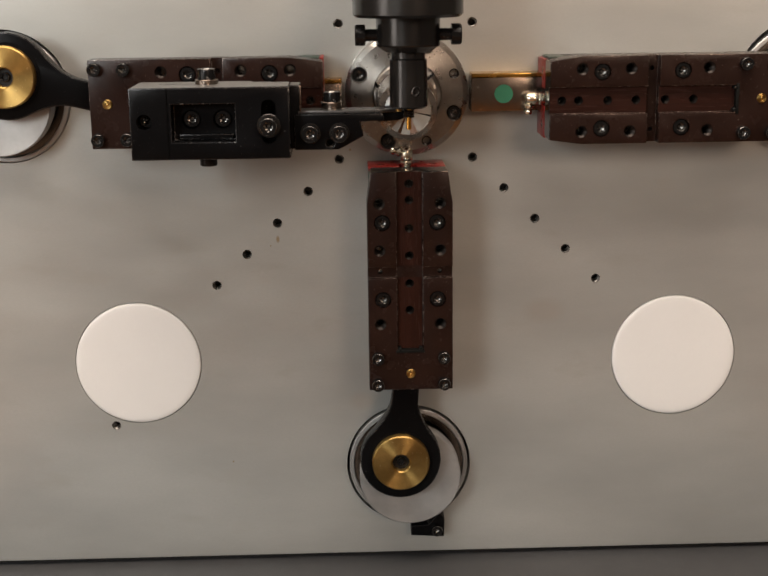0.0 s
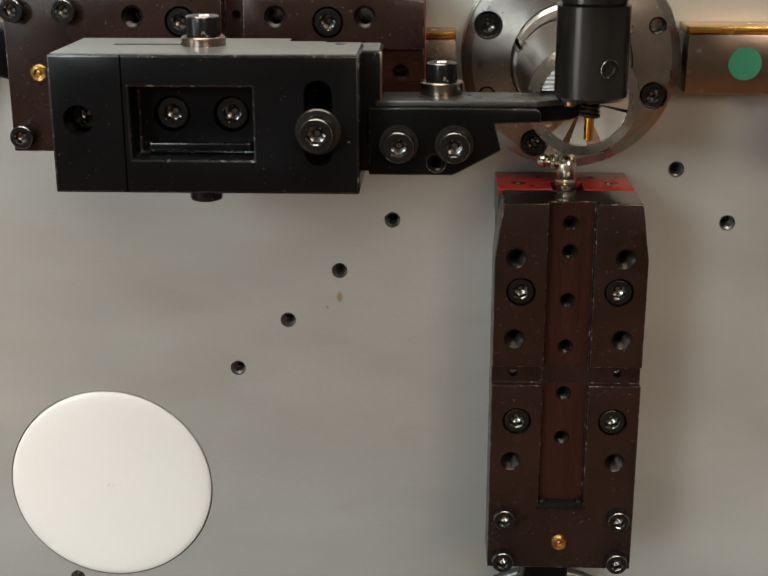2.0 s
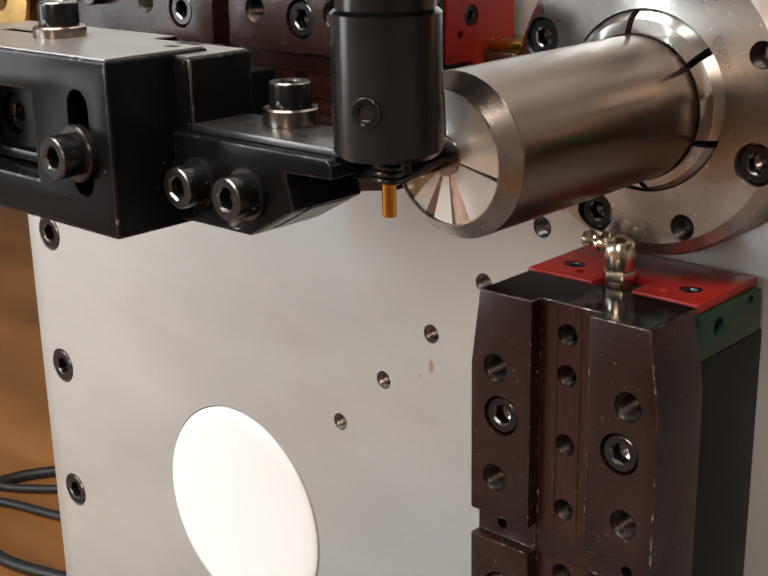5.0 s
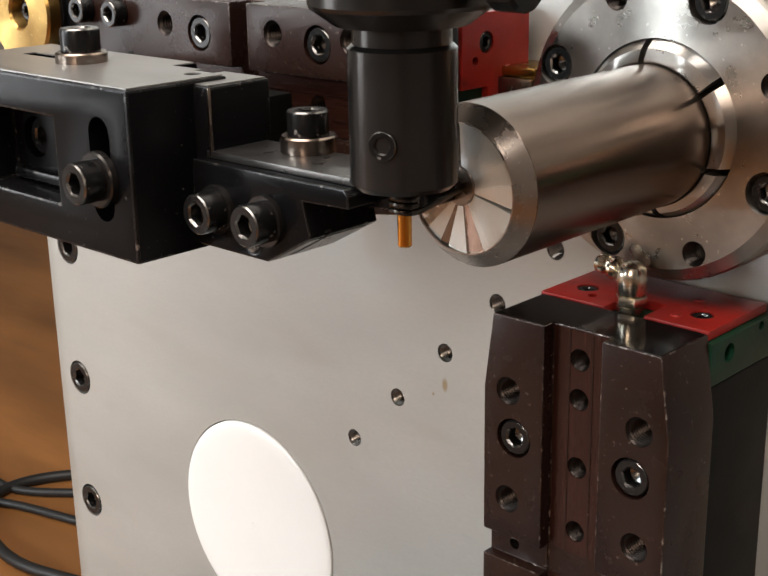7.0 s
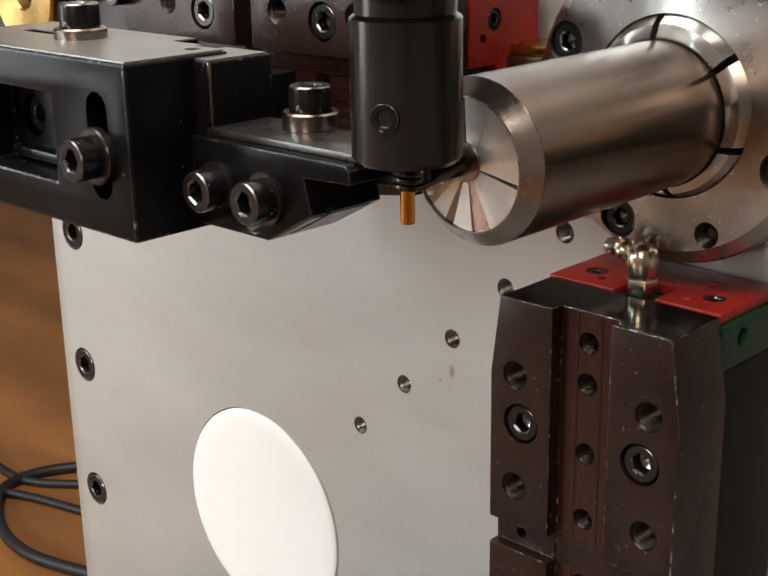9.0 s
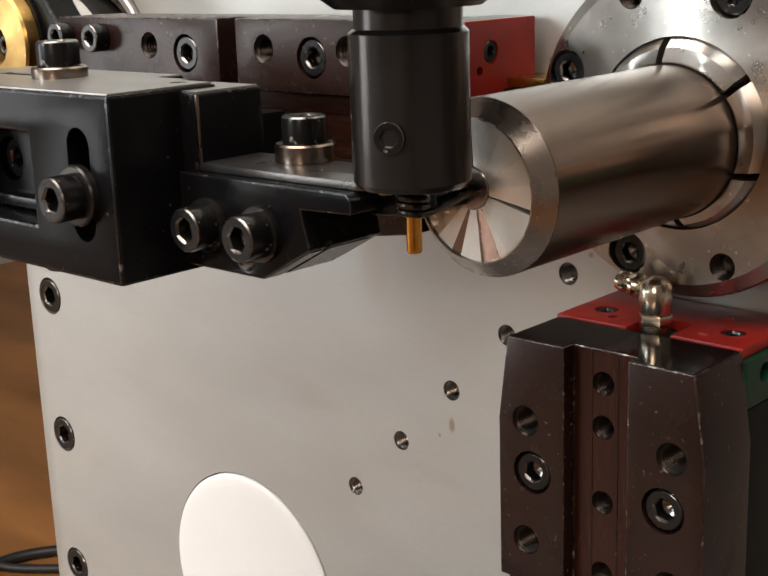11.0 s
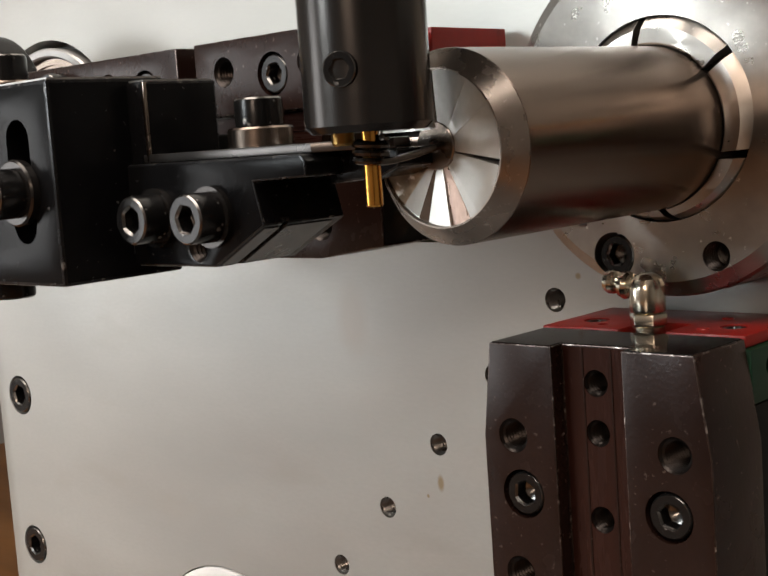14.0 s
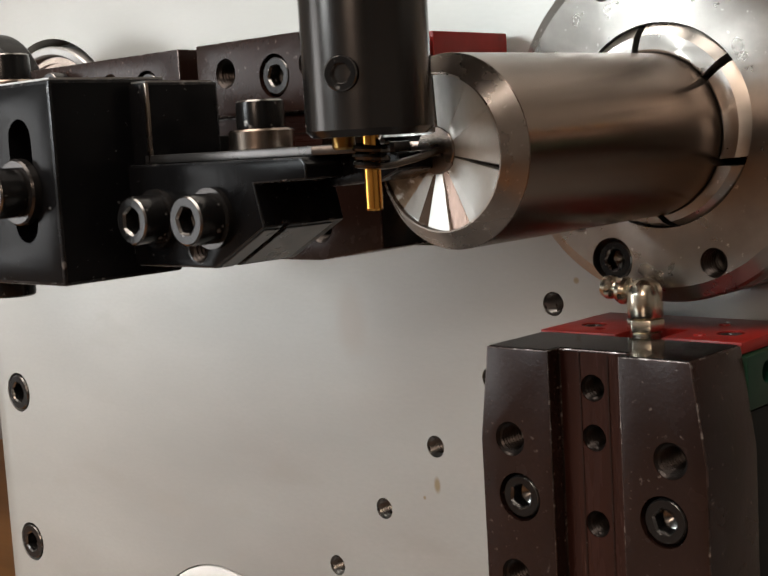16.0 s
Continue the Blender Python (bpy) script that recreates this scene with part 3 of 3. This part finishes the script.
# collet ring in six segments with dark slots between them
for k in range(6):
    w0 = radians(-22 + 60 * k + 2.6)
    w1 = radians(-22 + 60 * (k + 1) - 2.6)
    bm = bmesh.new()
    prof = [(0.0, 8), (0.0, 20.9), (0.08, 21.3), (0.62, 21.3), (1.0, 19.9), (1.0, 8)]
    rows = []
    for k2 in range(13):
        w = w0 + (w1 - w0) * k2 / 12
        inner = Vector((QA + (RQ + 0.12) * math.cos(w), QB + (RQ + 0.12) * math.sin(w)))
        outer = Vector((20.9 * math.cos(w), -0.8 + 20.9 * math.sin(w)))
        rows.append([bm.verts.new((*inner.lerp(outer, m), h)) for m, h in prof])
    for lo, hi in zip(rows, rows[1:]):
        for j in range(len(prof)):
            i = (j + 1) % len(prof)
            bm.faces.new((lo[j], lo[i], hi[i], hi[j]))
    bm.faces.new(rows[0])
    bm.faces.new(rows[-1])
    part("collet_segment", bm, M_STEEL, spindle)
# Disc at the collet's bottom, coloured as deep shade.
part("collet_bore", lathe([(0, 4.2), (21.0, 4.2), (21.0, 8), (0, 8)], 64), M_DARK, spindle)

quill = lathe([(RQ - 0.5, 5), (RQ, 5.5), (RQ, HQ - 3.6), (RQ - 0.1, HQ - 3.45)], 128)
q = part("quill", quill, M_QUILL, spindle, "turned steel quill with a chamfered nose", at=at(QA, QB, 0, 0.5, -0.5, 0))
part("chamfer", lathe([(RQ - 0.1, HQ - 3.45), (RF + 0.25, HQ - 0.3), (RF, HQ), (RF - 0.3, HQ), (RF - 0.5, HQ - 1.2)], 128), M_CHAMFER, q, "ground steel chamfer")
# the nose: ground radial facets, a milled flat over a quarter of it, and the wire slot
rnd = random.Random(4)
for w0, w1, mat in ((192, 226, M_ROUGH), (226, 244, M_FACET), (244, 253, M_BAR), (253, 276, M_FACET), (276, 295, M_PINK), (295, 304, M_FACET), (304, 325, M_FACET), (325, 345, M_FACET),
                    (349.5, 371, M_FACET), (371, 393, M_FACET), (393, 420, M_FACET), (420, 452, M_FACET)):
    tilt, base_h = rnd.uniform(-0.55, 0.55), rnd.uniform(-0.2, 0.05)
    steps = [w0 + (w1 - 0.04 - w0) * k / 4 for k in range(5)]
    pts = [(3.3 * math.cos(radians(w)), 3.3 * math.sin(radians(w)), 0.0) for w in reversed(steps)]
    pts += [((RF - 0.05) * math.cos(radians(w)), (RF - 0.05) * math.sin(radians(w)), tilt * (k / 4 - 0.5)) for k, w in enumerate(steps)]
    bm = bmesh.new()
    top = [bm.verts.new((x, y, HQ - 0.6 + base_h + d)) for x, y, d in pts]
    low = [bm.verts.new((x, y, HQ - 5)) for x, y, d in pts]
    bm.faces.new(top)
    for k in range(len(top)):
        bm.faces.new((top[k - 1], top[k], low[k], low[k - 1]))
    part("facet", bm, mat, q)
upper = [(-2.0, 3.2), (-RF + 0.9, 3.2)] + [((RF - 0.35) * math.cos(radians(w)), (RF - 0.35) * math.sin(radians(w))) for w in (160, 150, 140, 130, 120, 110, 100, 93)] + [(-0.4, 3.6)]
part("milled_flat", prism(upper, HQ - 5, HQ - 0.2, 0.2), M_MILLED, q, "wavy milled steel guide half")
# Backing behind the facets, coloured as shade in the seams.
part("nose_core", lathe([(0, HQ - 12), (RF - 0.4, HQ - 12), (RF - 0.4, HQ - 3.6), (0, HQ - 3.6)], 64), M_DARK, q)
part("wire_guide", lathe([(0.9, HQ - 4), (0.9, HQ - 0.5), (1.2, HQ - 0.3), (3.9, HQ - 0.3), (4.1, HQ - 0.5), (4.1, HQ - 4)], 40), M_CHAMFER, q, "round steel wire guide", at=at(-0.8, 0.5, 0))
part("guide_insert", prism([(-RF + 0.6, -1.8), (-4.2, -1.8), (-4.2, -0.4), (-6.6, 0), (-4.2, 0.6), (-4.2, 2.2), (-RF + 0.6, 2.2)], HQ - 5, HQ - 0.9, 0.2), M_PINK, q, "notched bronze-coloured insert")
part("oil_plug", lathe([(0, 0), (1.7, 0), (1.5, 0.4), (0, 0.5)], 18), M_STEEL, q, at=at(1.5, -RQ + 0.1, 50, 90))

# ---- tool holder on the side slide ----
holder = thing("tool_holder", "black steel tool holder block with slots and cap screws", "tool holder")
blk = box(-153.5, -67.8, -24.2, 14.4, 84, 121, 0)
blk = cut(blk, box(-78, -60, -30, 20, 80, 93), box(-131.2, -97.2, -14.6, 5.6, 111, 130))
soften(blk, 0.7)
slot = joined(box(-83.0, -75.2, -12.2, 3.8, 108, 130))
blk = cut(blk, slot, joined(drum(-79.1, 3.8, 108, 130, 3.88, 28), drum(-79.1, -12.2, 108, 130, 3.88, 28)),
          joined(drum(-145.8, -3.6, 108, 130, 4.2, 28), drum(-121.6, -3.4, 104, 130, 5.2, 28), drum(-104.6, -3.4, 104, 130, 5.2, 28)),
          box(-133.4, -132.9, -40, 30, 120.2, 130), box(-140, -111, 10, 20, 97.4, 101.4), box(-90, -78, 12.5, 20, 80, 91.5),
          moved(drum(0, 0, -4, 4, 2.0, 20), at2(-74.5, 14.4, 97.5, 90)))
part("block", blk, M_BLACK, holder)
# Thin pale sheets over the black block, for the reflection on its top.
part("top_face", cut(box(-152.4, -79, 14.42, 14.75, 84.8, 120.2), box(-140, -111, 14, 16, 97.4, 101.4), box(-90, -78, 14, 16, 80, 91.5)), M_TOP, holder, "pale sheet for the sheen on the black top face")
part("top_face", cut(box(-79, -68.6, 14.42, 14.75, 93.8, 120.2), moved(drum(0, 0, -4, 4, 2.0, 20), at2(-74.5, 14.4, 97.5, 90))), M_TOP, holder, "pale sheet for the sheen on the black top face")
for a in (-121.6, -104.6):
    screw(holder, a, -3.4, 104.2, 1.08)
screw(holder, -145.8, -3.6, 108.2, 0.9)
part("pocket_lip", box(-128, -99, -13.6, -11.2, 111, 114, 0.5), M_BLACK, holder)
part("washer", lathe([(3.2, 121.1), (6.4, 121.1), (6.4, 122.6), (6.0, 123), (3.2, 123)], 36), M_TOOL, holder, at=at(-79.1, -6.2, 0))
screw(holder, -79.1, -6.2, 123, 1.12, knurl=0.009)
mount = box(-146, -92, -17, 3, 51.1, 84, 0.8)
part("mount", mount, M_BASE, holder)
part("washer", lathe([(3, 0), (6.4, 0), (6.4, 2.2), (6.0, 2.6), (3, 2.6)], 36), M_BAR, holder, "bright steel washer", at=at(-113.5, 14.75, 101, -90))
screw(holder, 0, 0, 0, 1.15, m=at(-113.5, 17.35, 101, -90), knurl=0.009)
screw(holder, 0, 0, 0, 1.12, m=at(-114.0, -24.2, 104, 90), knurl=0.009)
tab = box(-78, -62.4, -21.5, 13.4, 85, 103, 0.6)
part("tab", tab, M_BLACK, holder)
part("tab_edge", box(-63.0, -62.2, -2.2, 13.2, 102.4, 103.2, 0.2), M_BAR, holder, "bright worn corner strip")
# The tab's top gets the same pale sheen sheet.
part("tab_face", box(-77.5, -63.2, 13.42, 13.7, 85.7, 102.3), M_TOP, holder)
brk = prism([(-66, -2.4), (-18.0, -2.4), (-16.8, -3.6), (-16.8, -6.3), (-30, -6.7), (-28, -14.4), (-41.8, -21.8), (-66, -21.8)], 86, 106, 0)
brk = cut(brk, moved(box(-9.5, 9.5, -3, 1.2, 100.2, 101.5), at2(-34.9, -18.6, 0, 0, 0, 28.2)), drum(-46.5, -18.2, 99, 110, 2.6, 24))
soften(brk, 0.5)
bracket = part("bracket", brk, M_BLACK, holder, "black steel blade bracket")
tapped(bracket, -46.5, -18.2, 105.8, 2.35, 6, M_THREAD_D)
# Grey plates added on the slanted face for the panel's reflection in it.
for h0, h1 in ((88.5, 100.0), (101.7, 105.3)):
    part("reflection_facet", moved(box(-6.9, 6.9, -0.18, 0.0, h0, h1), at2(-34.9, -18.1, 0, 0, 0, 28.2)), M_BEVEL, bracket, "grey plate for the panel's reflection on the bevel")
for a in (-57.3, -41.4):
    part("washer", lathe([(2.8, 106), (5.6, 106), (5.6, 107.2), (2.8, 107.2)], 32), M_TOOL, holder, at=at(a, -12.6, 0))
    screw(holder, a, -12.6, 107.2, 1.08, knurl=0.009)
blade = prism([(-64, 86.4), (-22, 86.4), (-9, 90), (-5.5, 92), (-5.5, 96), (-18, 103.2), (-64, 103.2)], 0, 1.6, 0.25)
part("blade", moved(blade, Matrix(((1, 0, 0, 0), (0, 0, 1, -2.3), (0, 1, 0, 0), (0, 0, 0, 1)))), M_BEVEL, holder, "thin dark steel blade")
part("blade_bar", prism([(-20, -8.0), (-8, -7.2), (-4.0, -5.6), (-4.0, -2.5), (-20, -2.5)], 88, 97, 0.4), M_BLACK, holder)
part("blade_washer", lathe([(2.8, 0), (6.3, 0), (6.3, 3.3), (5.9, 3.7), (2.8, 3.7)], 36), M_BAR, holder, "thick bright steel washer", at=at(-45.2, -0.6, 89.5, -90))
screw(holder, 0, 0, 0, 1.1, m=at(-45.2, 3.1, 89.5, -90), knurl=0.009)

# ---- coiling tool ----
TA, TH, TB = -3.0, 104.4, 0.4
tool = thing("coiling_tool", "black vertical coiling spindle with a gold pin", "machine tool", TA, TB, TH)
stand = at(0, 0, 0, -90)
sleeve = lathe([(0, 0), (9.2, 0), (10.3, 1.1), (10.3, 26.2), (9.7, 26.8), (9.3, 27), (9.3, 30.2)], 64)
part("sleeve", sleeve, M_TOOL, tool, "black steel sleeve", at=stand)
part("neck", lathe([(9.3, 30.2), (12.5, 30.4), (17.0, 33.6), (17.4, 34.4), (17.4, 49)], 64), M_TOOL, tool, at=stand)
part("collar", lathe([(17.4, 49), (28.4, 49), (30.0, 50.6), (30.0, 68), (26, 70), (26, 300), (0, 300)], 72), M_TOOL, tool, "black steel collar", at=stand)
screw(tool, 0, 0, 0, 0.66, m=at(7.5 * math.sin(radians(21)), 9.6, 7.5 * math.cos(radians(21)), 0, 21, 0), name="set_screw")
for s in (-1, 1):
    knob = lathe([(0, 0), (3.2, 0), (3.2, 8), (5.6, 8.4), (5.6, 13.4), (5.0, 14), (0, 14)], 28, wobble=0.02)
    part("thumb_screw", knob, M_SCREW, tool, at=at(s * 15, 39.5, 0, 0, 90 * s, 0))
part("pin", lathe([(0, -12.0), (1.2, -12.0), (1.4, -11.7), (1.4, 2)], 24), M_PIN, tool, "gold-coated winding pin", at=stand)
part("feed_stud", lathe([(0, -2.0), (1.5, -2.0), (1.9, -1.6), (1.9, 1)], 20), M_BRASS, tool, at=at(-5.6, 0, 0.5, -90))


def tube(path, r, seg=8):
    """A round wire along a path of points in millimetres."""
    bm = bmesh.new()
    rings = []
    for k, p in enumerate(path):
        d = (path[min(k + 1, len(path) - 1)] - path[max(k - 1, 0)]).normalized()
        side = d.cross(Vector((0, 1, 0.001))).normalized()
        up = side.cross(d)
        rings.append([bm.verts.new(p + (side * math.cos(2 * math.pi * j / seg) + up * math.sin(2 * math.pi * j / seg)) * r) for j in range(seg)])
    for lo, hi in zip(rings, rings[1:]):
        for j in range(seg):
            i = (j + 1) % seg
            bm.faces.new((lo[j], lo[i], hi[i], hi[j]))
    bm.faces.new(rings[0])
    bm.faces.new(rings[-1])
    return bm


coil = thing("spring", "short coil of bright spring wire on the gold pin", "spring", TA, TB, TH)
path = [Vector((2.5 * math.cos(w), -1.0 - 1.3 * w / (2 * math.pi), -2.5 * math.sin(w))) for w in [2 * math.pi * 3 * k / 80 for k in range(81)]]
path += [Vector((2.4, -4.8, -2.5)), Vector((1.9, -4.2, -8)), Vector((1.2, -3.0, -16.3))]
part("wire", tube(path, 0.62), M_WIRE, coil)


# ---- cables on the floor ----
def cable(points, r, label):
    """A slack cable through the given room points, in metres."""
    cu = bpy.data.curves.new("cable", "CURVE")
    cu.dimensions, cu.bevel_depth, cu.bevel_resolution, cu.resolution_u = "3D", r, 3, 10
    sp = cu.splines.new("NURBS")
    sp.points.add(len(points) - 1)
    for p, co in zip(sp.points, points):
        p.co = (*co, 1)
    sp.order_u, sp.use_endpoint_u = 4, True
    cu.materials.append(M_CABLE.m)
    return tagged(new("cable", cu), label, "cable", "cables on the floor")


FZ = -0.75
for r, pts in ((0.0075, [(-0.8, 0.95), (-1.0, 0.85), (-1.2, 0.72), (-1.32, 0.60), (-1.345, 0.535), (-1.335, 0.487), (-1.28, 0.452), (-1.23, 0.43), (-1.158, 0.414), (-1.09, 0.427), (-0.9, 0.5)]),
               (0.006, [(-0.8, 0.66), (-0.95, 0.62), (-1.1, 0.56), (-1.21, 0.524), (-1.29, 0.507), (-1.36, 0.47), (-1.6, 0.35)]),
               (0.006, [(-0.85, 0.78), (-1.1, 0.68), (-1.24, 0.60), (-1.30, 0.535), (-1.38, 0.51), (-1.55, 0.56), (-1.9, 0.5)])):
    cable([(x, yy, FZ + r + 0.001) for x, yy in pts], r, "black cable lying slack on the wooden floor")
